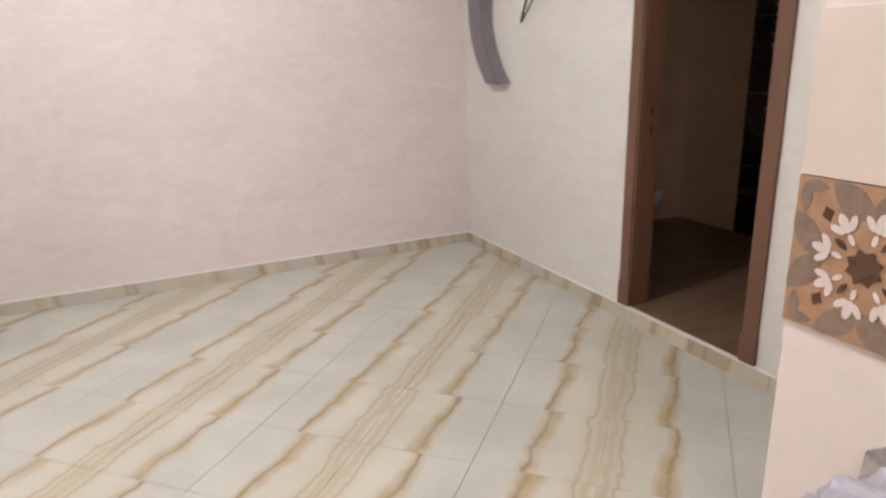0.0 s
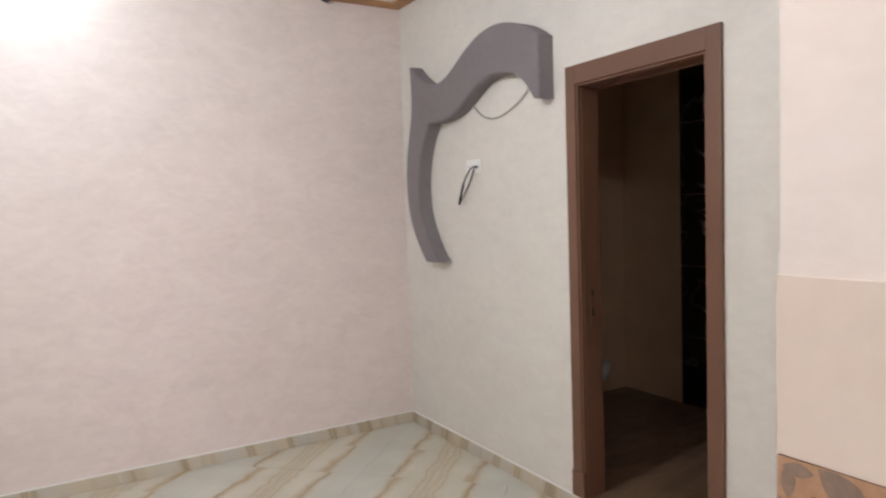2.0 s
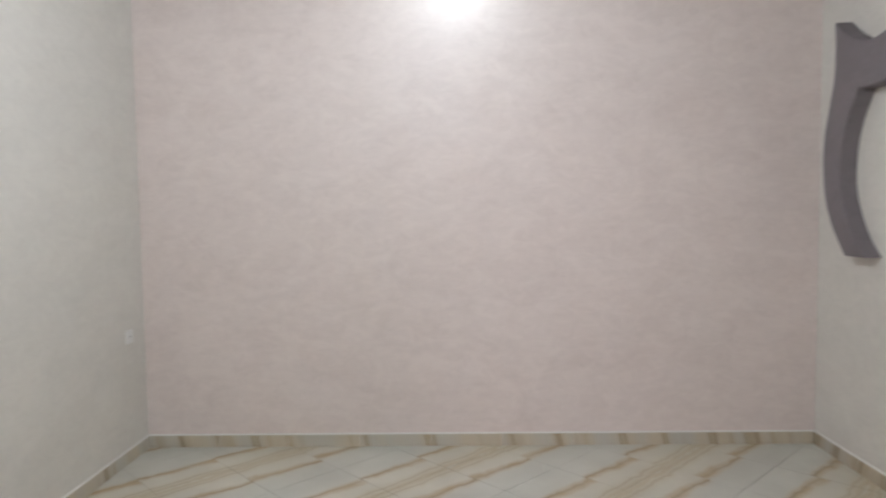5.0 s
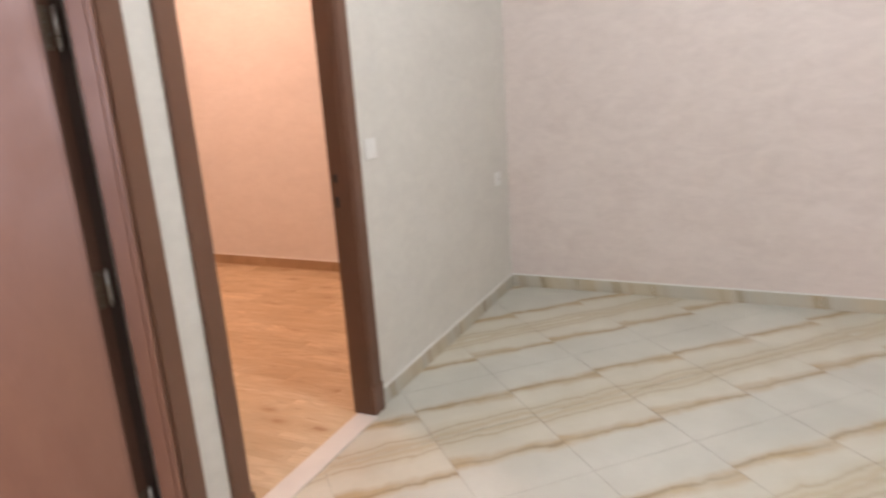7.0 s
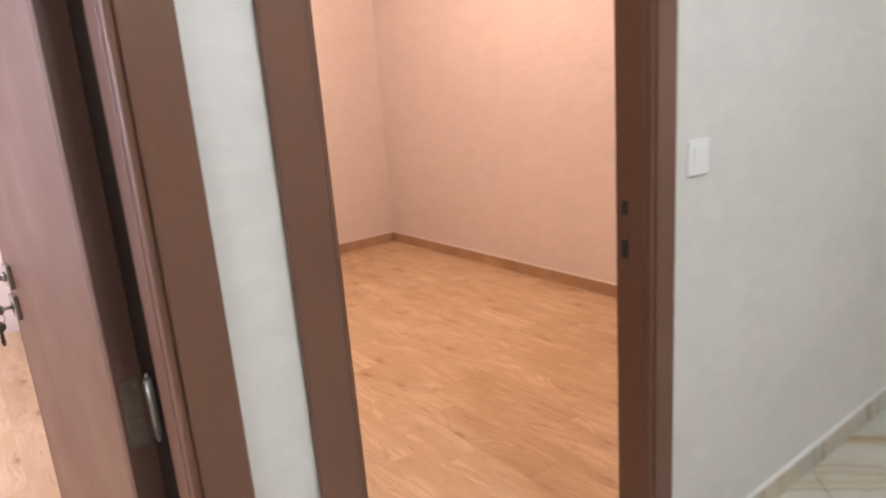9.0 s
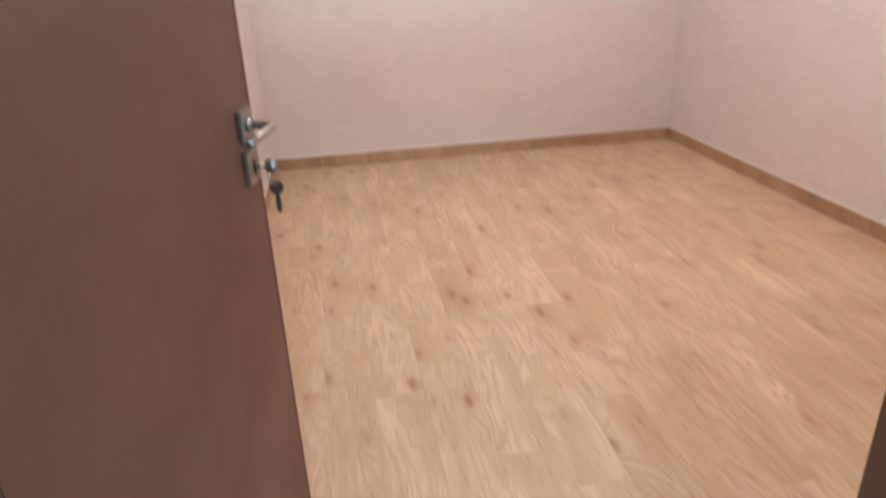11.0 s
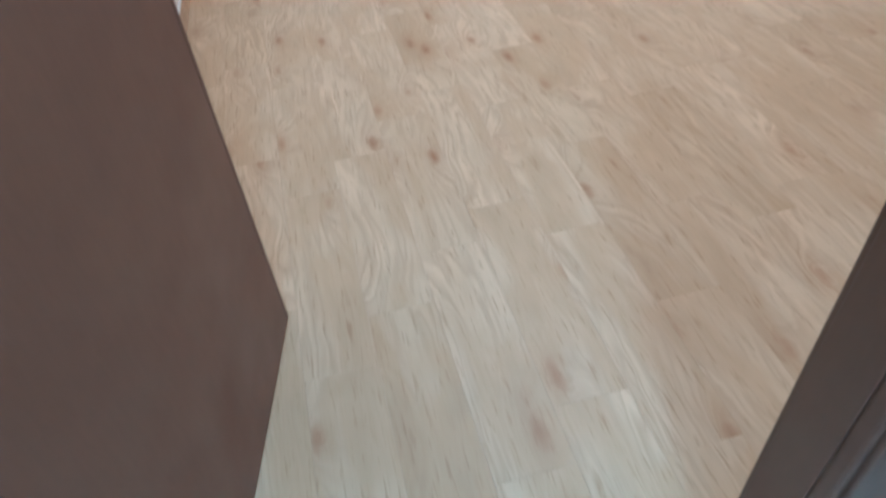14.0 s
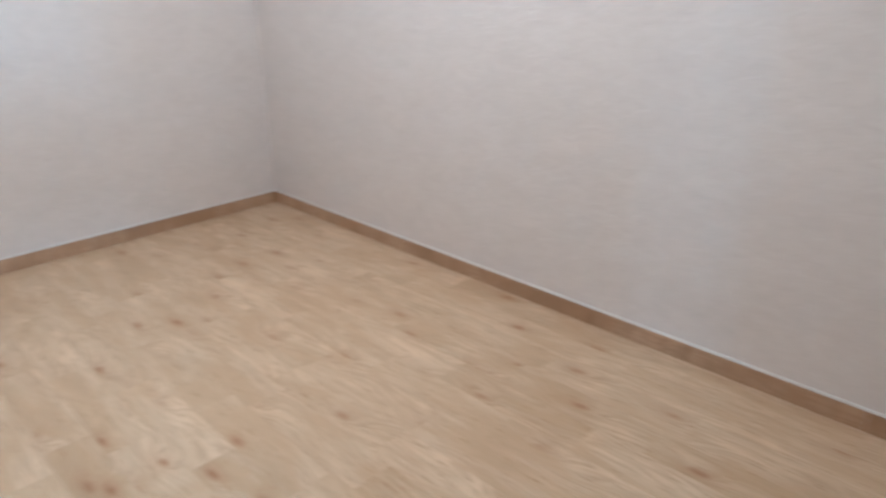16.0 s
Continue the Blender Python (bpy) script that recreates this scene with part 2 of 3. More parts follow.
def plain(name, colour, rough=0.5, metal=0.0, vary=0.1, scale=20, relief=0.05):
    m, nt, b = mat(name, rough, metal)
    n = noise_tex(nt, position(nt), scale, 4, 0.6)
    nt.links.new(ramp(nt, n, [(0.3, tuple(c * (1 - vary) for c in colour)), (0.7, colour)]), b.inputs["Base Color"])
    nt.links.new(ramp(nt, n, [(0.3, grey(max(0.03, rough - 0.06))), (0.7, grey(rough + 0.06))]), b.inputs["Roughness"])
    bump(nt, b, n, relief, 0.001)
    return m


def black_marble(name):
    m, nt, b = mat(name, 0.15)
    v = position(nt)
    n = noise_tex(nt, v, 1.6, 3, 0.5, 1.2)
    c = ramp(nt, n, [(0.485, (0.012, 0.011, 0.011)), (0.5, (0.10, 0.09, 0.08)), (0.515, (0.014, 0.012, 0.012))])
    nt.links.new(c, b.inputs["Base Color"])
    return m


PINK = stucco("pearl_pink_plaster", (0.75, 0.665, 0.62), (0.65, 0.565, 0.525), (0.40, 0.60), 0.35)
CREAM = stucco("cream_plaster", (0.70, 0.675, 0.62), (0.62, 0.595, 0.545))
BEDROOM = stucco("bedroom_plaster", (0.75, 0.705, 0.665), (0.68, 0.635, 0.595), (0.42, 0.6), 0.75, 0.6)
WHITE = plain("white_ceiling_paint", (0.78, 0.77, 0.75), 0.7, scale=8)
KITCHEN = stucco("kitchen_plaster", (0.72, 0.65, 0.60), (0.66, 0.59, 0.54))
BROWN = painted_wood("brown_door_wood", (0.146, 0.069, 0.040), 0.46)
BROWN_LEAF = painted_wood("brown_door_leaf_wood", (0.155, 0.079, 0.049), 0.5)
# door brown darkened to hold the shade on the recessed hinge edge
SHADED_EDGE = painted_wood("shaded_leaf_edge", (0.085, 0.042, 0.027), 0.5)
# dark leaf joints, and the shade painted into the second door's hinge gap
JOINT_AND_GAP_SHADE = plain("door_joint_and_gap_shade", (0.045, 0.027, 0.02), 0.6)
MARBLE = marble_tile("veined_marble_tile")
SKIRT = cut_marble("veined_marble_skirting")
GROUT = plain("grey_grout", (0.38, 0.36, 0.31), 0.8)
PLANK = wood_plank("wood_look_plank", (0.635, 0.495, 0.322), (0.57, 0.42, 0.252), (0.30, 0.168, 0.07), (0.40, 0.54))
PLANK_SKIRT = wood_plank("wood_look_skirting", (0.47, 0.33, 0.20), (0.40, 0.265, 0.15), (0.24, 0.145, 0.075), knotty=0.3)
PLANK_GROUT = plain("sand_grout", (0.53, 0.41, 0.29), 0.7)
SILL = plain("white_marble_sill", (0.72, 0.68, 0.63), 0.42, scale=6)
ARCH = stucco("mauve_grey_plaster", (0.205, 0.18, 0.19), (0.165, 0.145, 0.153), (0.5, 0.65), 0.15)
STEEL = plain("brushed_steel", (0.42, 0.41, 0.385), 0.32, 1.0)
BLACK_STEEL = plain("dark_steel", (0.20, 0.19, 0.175), 0.38, 1.0)
BRASS = plain("dull_hinge_steel", (0.20, 0.165, 0.125), 0.55, 0.8, vary=0.35, scale=60)
BLACK = plain("black_cable", (0.02, 0.02, 0.02), 0.5)
PLASTIC = plain("white_plastic", (0.80, 0.79, 0.76), 0.35, vary=0.04)
CERAMIC = plain("white_ceramic", (0.80, 0.79, 0.77), 0.12, vary=0.03)
BATH_TILE = plain("tan_bath_tile", (0.62, 0.43, 0.275), 0.55, scale=3, vary=0.12)
BATH_FLOOR = wood_plank("dark_bath_plank", (0.20, 0.125, 0.075), (0.15, 0.09, 0.052), (0.08, 0.05, 0.03), (0.3, 0.45))
BATH_BLACK = black_marble("black_marble_tile")
PEACH_TILE = plain("peach_wall_tile", (0.64, 0.545, 0.465), 0.5, scale=30, vary=0.04)
WRAP = plain("grey_plastic_sheet", (0.30, 0.265, 0.245), 0.35, vary=0.55, scale=26, relief=0.3)
PALE_WRAP = plain("pale_lavender_sheet", (0.36, 0.335, 0.37), 0.4, vary=0.2, scale=12, relief=0.3)
CORNICE = plain("ochre_plaster", (0.50, 0.27, 0.12), 0.55, scale=7, vary=0.3)
FITTING = plain("dark_purple_plastic", (0.05, 0.038, 0.05), 0.45)
CORD = plain("grey_cord", (0.42, 0.40, 0.37), 0.6)
GLASS, _gnt, _gb = mat("window_glass", 0.05)
_gb.inputs["Transmission Weight"].default_value = 1.0


# ---- mesh helpers ----
def box(bm, lo, hi, bevel=0.0, segments=2):
    r = bmesh.ops.create_cube(bm, size=1.0)
    vs = r["verts"]
    for v in vs:
        v.co = Vector([lo[i] + (v.co[i] + 0.5) * (hi[i] - lo[i]) for i in range(3)])
    if bevel:
        edges = list({e for v in vs for e in v.link_edges})
        bmesh.ops.bevel(bm, geom=edges, offset=bevel, segments=segments, affect="EDGES", profile=0.6)
    return bm


def cyl(bm, a, c, r1, r2=None, n=20):
    a, c = Vector(a), Vector(c)
    d = c - a
    m = Matrix.Translation((a + c) / 2) @ d.to_track_quat("Z", "Y").to_matrix().to_4x4()
    bmesh.ops.create_cone(bm, cap_ends=True, segments=n, radius1=r1, radius2=r1 if r2 is None else r2, depth=d.length, matrix=m)
    return bm


def mesh_of(name, bm, material, smooth=False):
    me = bpy.data.meshes.new(name)
    bmesh.ops.recalc_face_normals(bm, faces=bm.faces)
    bm.to_mesh(me)
    bm.free()
    if smooth:
        me.shade_smooth()
    me.materials.append(material)
    return me


def part(name, bm, material, parent=None, label="", smooth=False):
    ob = new(name, mesh_of(name, bm, material, smooth))
    if parent:
        ob.parent = parent
    if label:
        ob["label"] = label
    return ob


def setting(name, bm, material, label, category):
    return tagged(part(name, bm, material), label, category, kind="structure")


def boxes(*specs, bevel=0.0):
    bm = bmesh.new()
    for lo, hi in specs:
        box(bm, lo, hi, bevel)
    return bm


def tube(bm, points, radius, n=8):
    """A round cord through the points."""
    pts = [Vector(p) for p in points]
    rings = []
    for i, p in enumerate(pts):
        d = (pts[min(i + 1, len(pts) - 1)] - pts[max(i - 1, 0)]).normalized()
        side = d.orthogonal().normalized() if i == 0 else (last - last.dot(d) * d).normalized()
        last = side
        up = d.cross(side)
        rings.append([bm.verts.new(p + radius * (math.cos(2 * math.pi * k / n) * side + math.sin(2 * math.pi * k / n) * up)) for k in range(n)])
    for a, c in zip(rings, rings[1:]):
        for k in range(n):
            bm.faces.new((a[k], a[(k + 1) % n], c[(k + 1) % n], c[k]))
    bm.faces.new(rings[0][::-1])
    bm.faces.new(rings[-1])
    return bm


def spline(points, steps=8, closed=False):
    """Catmull-Rom through the points."""
    pts = [Vector(p) for p in points]
    n = len(pts)
    out = []
    for i in range(n if closed else n - 1):
        p0, p1, p2, p3 = [pts[j % n] if closed else pts[max(0, min(n - 1, j))] for j in (i - 1, i, i + 1, i + 2)]
        for s in range(steps):
            t = s / steps
            out.append(0.5 * (2 * p1 + (p2 - p0) * t + (2 * p0 - 5 * p1 + 4 * p2 - p3) * t * t + (3 * p1 - p0 - 3 * p2 + p3) * t ** 3))
    if not closed:
        out.append(pts[-1])
    return out


# ---- plan ----
XC, XCB = -4.20, -4.282         # hall's west wall: its two faces
XF = -8.151                      # far wall of the bedrooms
YS = -2.721                     # bedroom's south wall
YP = -2.822                      # the other face of that partition
YEND = -6.6                     # hall's south end
Y2 = -5.7                       # second room's south wall
H = HALL_H
D1 = (-2.597, -1.846)           # clear opening, first door
D2 = (-3.61, -2.861)
D3 = (-2.550, -1.837)           # bathroom
STEP = 0.09                     # bathroom floor above the hall floor
DOOR_H = 2.035


def wall_with_opening(x0, x1, y0, y1, openings, height=H):
    """A wall along y with openings (y0, y1, z0, z1) through it."""
    bm = bmesh.new()
    y = y0
    for a, c, z0, z1, *light in sorted(openings):
        box(bm, (x0, y, 0), (x1, a, height))
        if z0 > 0:
            box(bm, (x0, a, 0), (x1, c, z0))
        if light:
            box(bm, (x0, a, z1), (x1, c, light[0]))
            box(bm, (x0, a, light[1]), (x1, c, height))
        else:
            box(bm, (x0, a, z1), (x1, c, height))
        y = c
    box(bm, (x0, y, 0), (x1, y1, height))
    return bm


setting("wall_north", boxes(((XC, 0, 0), (0, 0.12, H))), PINK, "pale pink pearl-painted plaster wall with brushed clouds", "wall")
setting("wall_east", wall_with_opening(0, 0.12, -3.9, 0.12, [(D3[0] - 0.02, D3[1] + 0.02, 0.0, STEP + DOOR_H + 0.03)]), CREAM,
        "cream plastered wall with a raised bathroom doorway", "wall")
TRANSOM = (2.155, 2.56)
setting("wall_west", wall_with_opening(XCB, XC, YEND, 0.0, [(D1[0] - 0.02, D1[1] + 0.02, 0, DOOR_H + 0.03, *TRANSOM), (D2[0] - 0.02, D2[1] + 0.02, 0, DOOR_H + 0.03)]),
        CREAM, "cream plastered wall with two bedroom doorways", "wall")
setting("wall_south", boxes(((XC, YEND - 0.12, 0), (0.12, YEND, H))), CREAM, "plain cream plastered end wall", "wall")
setting("wall_kitchen", boxes(((-1.481, YEND, 0), (0.12, -3.9, H)), ((-1.481, -3.9, 0), (0.0, -3.80, H))), KITCHEN, "pale plastered kitchen wall above and below a tile band", "wall")
setting("wall_bedroom_north", boxes(((XF, 0.0, 0), (XC, 0.12, H))), BEDROOM, "pale plastered bedroom wall", "wall")
setting("wall_bedroom_far", boxes(((XF - 0.12, Y2, 0), (XF, 0.12, H))), BEDROOM, "pale plastered bedroom end wall", "wall")
setting("wall_partition", boxes(((XF, YP, 0), (XCB, YS, H))), BEDROOM, "plastered partition between the two bedrooms", "wall")
bm = bmesh.new()
for lo, hi in (((XF - 0.12, Y2 - 0.12, 0), (-7.1, Y2, H)), ((-5.5, Y2 - 0.12, 0), (XC, Y2, H)), ((-7.1, Y2 - 0.12, 0), (-5.5, Y2, 0.9)), ((-7.1, Y2 - 0.12, 2.2), (-5.5, Y2, H))):
    box(bm, lo, hi)
setting("wall_bedroom_south", bm, BEDROOM, "plastered bedroom wall with a window opening", "wall")
setting("ceiling", boxes(((XF - 0.12, YEND - 0.12, H), (0.12, 0.12, H + 0.12))), WHITE, "white painted ceiling", "ceiling")
# bathroom shell
BX = 1.66
setting("wall_bath_back", boxes(((BX, -3.2, 0), (BX + 0.1, 0.1, H))), BATH_TILE, "tan tiled bathroom back wall", "wall")
BY = -0.50                      # bathroom's north wall
setting("wall_bath_sides", boxes(((0.12, BY, 0), (BX, BY + 0.1, H)), ((0.12, -3.3, 0), (BX + 0.1, -3.2, H))), BATH_TILE, "tan tiled bathroom side walls", "wall")
setting("bath_ceiling", boxes(((0.12, -3.2, 2.6), (BX, 0, 2.66))), WHITE, "white bathroom ceiling", "ceiling")
bath_floor = setting("bath_floor", boxes(((0.0, -3.2, -0.1), (BX, 0.0, STEP - 0.006))), GROUT, "raised bathroom floor with dark wood-look planks", "floor")

floor = setting("floor", boxes(((XC, YEND, -0.2), (0.0, 0, -0.006))), GROUT, "hall floor of diagonal cream marble-look tiles with ochre veins", "floor")
floor_bed = setting("bedroom_floor", boxes(((XF, YS, -0.2), (XCB + 0.014, 0, -0.004))), PLANK_GROUT, "bedroom floor of light wood-look planks", "floor")
floor_two = setting("second_bedroom_floor", boxes(((XF, Y2, -0.2), (XCB + 0.014, YP, -0.004))), PLANK_GROUT, "second bedroom floor of wood-look planks", "floor")


# ---- doors ----
def door_frame(name, x_hall, x_back, opening, z0, label, facing=1, back=(True, True)):
    """Casing on the hall side, jamb lining with a rebate. facing: +1 when the hall lies towards +x."""
    y0, y1 = opening
    top = z0 + DOOR_H - 0.012
    door = tagged(new(name), label, "door", kind="structure")
    w, t, head = 0.081, 0.016, 0.104
    f = facing

    def span(a, c):
        return min(a, c), max(a, c)

    xa, xb = span(x_hall - 0.002 * f, x_hall + t * f)
    xp, xq = span(x_hall, x_hall + (t + 0.005) * f)
    xs, xe = span(x_hall - 0.013 * f, x_hall + 0.009 * f)
    for side, edge in ((-1, y0), (1, y1)):
        ca, cb = span(edge + side * 0.013, edge + side * w)
        part("casing", boxes(((xa, ca, z0), (xb, cb, top + head)), bevel=0.004), BROWN, door)
        ca, cb = span(edge + side * 0.001, edge + side * 0.0125)
        part("bead", boxes(((xs, ca, z0), (xe, cb, top + 0.012)), bevel=0.0045), BROWN, door)
        ca, cb = span(edge + side * 0.0005, edge + side * (w + 0.003))
        part("plinth_block", boxes(((xp, ca, z0), (xq, cb, z0 + 0.13)), bevel=0.004), BROWN, door)
    part("head_casing", boxes(((xa, y0 - 0.013, top + 0.013), (xb, y1 + 0.013, top + head)), bevel=0.004), BROWN, door)
    part("bead", boxes(((xs, y0 - 0.001, top + 0.001), (xe, y1 + 0.001, top + 0.0125)), bevel=0.0045), BROWN, door)
    # casing on the far side
    xa, xb = span(x_back - 0.008 * f, x_back + 0.002 * f)
    for keep, (yy0, yy1) in zip(back, ((y0 - w, y0 - 0.006), (y1 + 0.006, y1 + w))):
        if keep:
            part("casing", boxes(((xa, yy0, z0), (xb, yy1, top + head)), bevel=0.003), BROWN, door)
    part("head_casing", boxes(((xa, y0 + 0.004, top - 0.004), (xb, y1 - 0.004, top + head)), bevel=0.003), BROWN, door)
    # lining
    xa, xb = span(x_hall - 0.013 * f, x_back + 0.003 * f)
    for yy0, yy1 in ((y0 - 0.018, y0), (y1, y1 + 0.018)):
        part("jamb", boxes(((xa, yy0, z0), (xb, yy1, top + 0.015)), bevel=0.002), BROWN, door)
    part("head_jamb", boxes(((xa, y0, top), (xb, y1, top + 0.018)), bevel=0.002), BROWN, door)
    return door


def strike(door, x, y, z, into):
    """Dark latch and bolt holes in a steel plate let into the jamb."""
    plate = part("strike_plate", boxes(((x - 0.011, min(y, y - 0.0015 * into), z - 0.11), (x + 0.011, max(y, y - 0.0015 * into), z + 0.09)), bevel=0.0005), BROWN, door)
    for dz, hgt in ((0.045, 0.032), (-0.05, 0.042)):
        part("latch_hole", boxes(((x - 0.008, min(y, y - 0.003 * into), z + dz - hgt / 2), (x + 0.008, max(y, y - 0.003 * into), z + dz + hgt / 2))), BLACK, plate)


def door_leaf(door, hinge, free, sign, lock):
    """Flush leaf from hinge to free edge (plan points); sign: the side of the visible face, left of hinge->free being +1."""
    hx, hy = hinge
    ang = math.atan2(free[1] - hy, free[0] - hx)
    width = math.hypot(free[0] - hx, free[1] - hy)
    th = 0.04
    leaf = part("door_leaf", boxes(((0.0, -th / 2, 0.01), (width, th / 2, DOOR_H - 0.005)), bevel=0.002), BROWN_LEAF, door)
    leaf.matrix_local = pose(hx, hy, 0, 0, 0, math.degrees(ang))
    px = width - 0.052
    zl, zk = lock, lock - 0.067
    for s in (1, -1):
        y = s * th / 2
        for z in (zl, zk):
            part("rose", boxes(((px - 0.026, min(y, y + s * 0.009), z - 0.026), (px + 0.026, max(y, y + s * 0.009), z + 0.026)), bevel=0.002), STEEL, leaf, "square steel rose")
        bm = bmesh.new()
        cyl(bm, (px, y + s * 0.008, zl), (px, y + s * 0.016, zl), 0.012, 0.010)
        tube(bm, [Vector((px, y + s * 0.010, zl)), Vector((px, y + s * 0.036, zl)), Vector((px - 0.003, y + s * 0.046, zl)), Vector((px - 0.014, y + s * 0.051, zl)),
                  Vector((px - 0.060, y + s * 0.050, zl - 0.001)), Vector((px - 0.112, y + s * 0.046, zl - 0.003))], 0.0065, 10)
        part("lever_handle", bm, STEEL, leaf, "brushed steel lever handle", True)
        part("keyhole", boxes(((px - 0.004, min(y, y + s * 0.0105), zk - 0.012), (px + 0.004, max(y, y + s * 0.0105), zk + 0.010))), BLACK, leaf)
    s = sign
    y = s * th / 2
    bm = bmesh.new()
    cyl(bm, (px, y + s * 0.005, zk), (px, y + s * 0.028, zk), 0.004, n=10)
    cyl(bm, (px - 0.0025, y + s * 0.036, zk), (px + 0.0025, y + s * 0.036, zk), 0.011, n=16)
    key = part("key", bm, STEEL, leaf, "steel key left in the lock", True)
    bm = bmesh.new()
    ring = [Vector((px + 0.003 * math.sin(a), y + s * (0.038 + 0.010 * math.cos(a)), zk - 0.018 + 0.012 * math.sin(a))) for a in [i * math.pi / 8 for i in range(17)]]
    tube(bm, ring, 0.0012, 6)
    part("key_ring", bm, STEEL, leaf, "", True)
    bm = bmesh.new()
    cyl(bm, (px - 0.002, y + s * 0.040, zk - 0.036), (px + 0.002, y + s * 0.040, zk - 0.036), 0.0115, n=16)
    for b0, b1, half in ((0.078, 0.046, 0.0035), (0.070, 0.066, 0.0052), (0.061, 0.057, 0.0048)):
        lo, hi = sorted((y + s * (0.040 - half), y + s * (0.040 + half)))
        box(bm, (px - 0.0015, lo, zk - b0), (px + 0.0015, hi, zk - b1), 0.0006)
    part("spare_key", bm, BLACK_STEEL, leaf, "dark steel key hanging from the ring")
    # lipping of the edges
    for x in (0.012, width - 0.012):
        part("edge_lipping", boxes(((x - 0.0006, -th / 2 - 0.0006, 0.011), (x + 0.0006, th / 2 + 0.0006, DOOR_H - 0.006))), JOINT_AND_GAP_SHADE, leaf)
    # thin skin over the hinge end, its shade put into the brown
    part("hinge_edge", boxes(((-0.0012, -th / 2 + 0.001, 0.012), (0.0004, th / 2 - 0.001, DOOR_H - 0.008))), SHADED_EDGE, leaf, "hinge edge of the leaf, shade put into its darker brown")
    for z in (0.24, 0.90, 1.56):
        bm = bmesh.new()
        cyl(bm, (-0.006, s * -0.024, z - 0.045), (-0.006, s * -0.024, z + 0.045), 0.006, n=14)
        for end in (-1, 1):
            cyl(bm, (-0.006, s * -0.024, z + end * 0.044), (-0.006, s * -0.024, z + end * 0.055), 0.0045, 0.002, n=14)
        part("hinge_barrel", bm, STEEL, leaf, "steel hinge barrel", True)
        plate = part("hinge_plate", boxes(((-0.0026, -0.013, z - 0.052), (0.0008, 0.013, z + 0.052)), bevel=0.0006), BRASS, leaf, "dull metal hinge plate")
        for k in range(4):
            dz = (k - 1.5) * 0.027
            part("screw", cyl(bmesh.new(), (-0.0036, 0.005 * (-1) ** k, z + dz), (-0.002, 0.005 * (-1) ** k, z + dz), 0.003, n=10), BLACK_STEEL, plate)
    return leaf


door_one = door_frame("door_1", XC, XCB, D1, 0, "brown wooden bedroom door standing open, key in its lock")
strike(door_one, -4.258, D1[1], 0.98, 1)
door_leaf(door_one, (-4.302, D1[0] - 0.011), (-4.990, -2.456), -1, 0.975)
door_two = door_frame("door_2", XC, XCB, D2, 0, "brown wooden bedroom door standing wide open", 1, (True, False))
strike(door_two, -4.258, D2[0], 0.98, -1)
# added strip that closes the hinge gap, coloured dark as the shade in it
part("hinge_rebate", boxes(((-4.360, D2[1] - 0.0095, 0.0), (-4.326, D2[1] + 0.03, DOOR_H)), bevel=0.001), JOINT_AND_GAP_SHADE, door_two)
door_leaf(door_two, (-4.318, D2[1] - 0.030), (-5.025, -2.952), 1, 1.0)
door_three = door_frame("door_3", 0.0, 0.12, D3, STEP, "brown wooden bathroom door frame above a raised step", -1)
strike(door_three, 0.062, D3[1], STEP + 0.98, 1)

transom = tagged(new("window_1"), "white-framed glass fanlight above the bedroom door", "window", kind="structure")
ty0, ty1 = D1[0] - 0.02, D1[1] + 0.02
for lo, hi in (((ty0, TRANSOM[0]), (ty0 + 0.055, TRANSOM[1])), ((ty1 - 0.055, TRANSOM[0]), (ty1, TRANSOM[1])), ((ty0 + 0.055, TRANSOM[0]), (ty1 - 0.055, TRANSOM[0] + 0.055)), ((ty0 + 0.055, TRANSOM[1] - 0.055), (ty1 - 0.055, TRANSOM[1]))):
    part("window_frame", boxes(((XCB + 0.02, lo[0], lo[1]), (XC + 0.012, hi[0], hi[1])), bevel=0.004), PLASTIC, transom)
pane = part("pane", boxes(((XC - 0.045, ty0 + 0.055, TRANSOM[0] + 0.055), (XC - 0.041, ty1 - 0.055, TRANSOM[1] - 0.055))), GLASS, transom)
pane.visible_shadow = False

for nm, (y0, y1) in (("door_sill", D1), ("door_sill", D2)):
    setting(nm, boxes(((XCB + 0.014, y0, -0.02), (XC + 0.03, y1, 0.006)), bevel=0.002), SILL, "white marble threshold slab", "sill")
setting("bath_step", boxes(((-0.012, D3[0] - 0.1, 0.074), (0.0, D3[1] + 0.1, STEP)), bevel=0.002), SILL, "white marble edge of the bathroom step", "step")


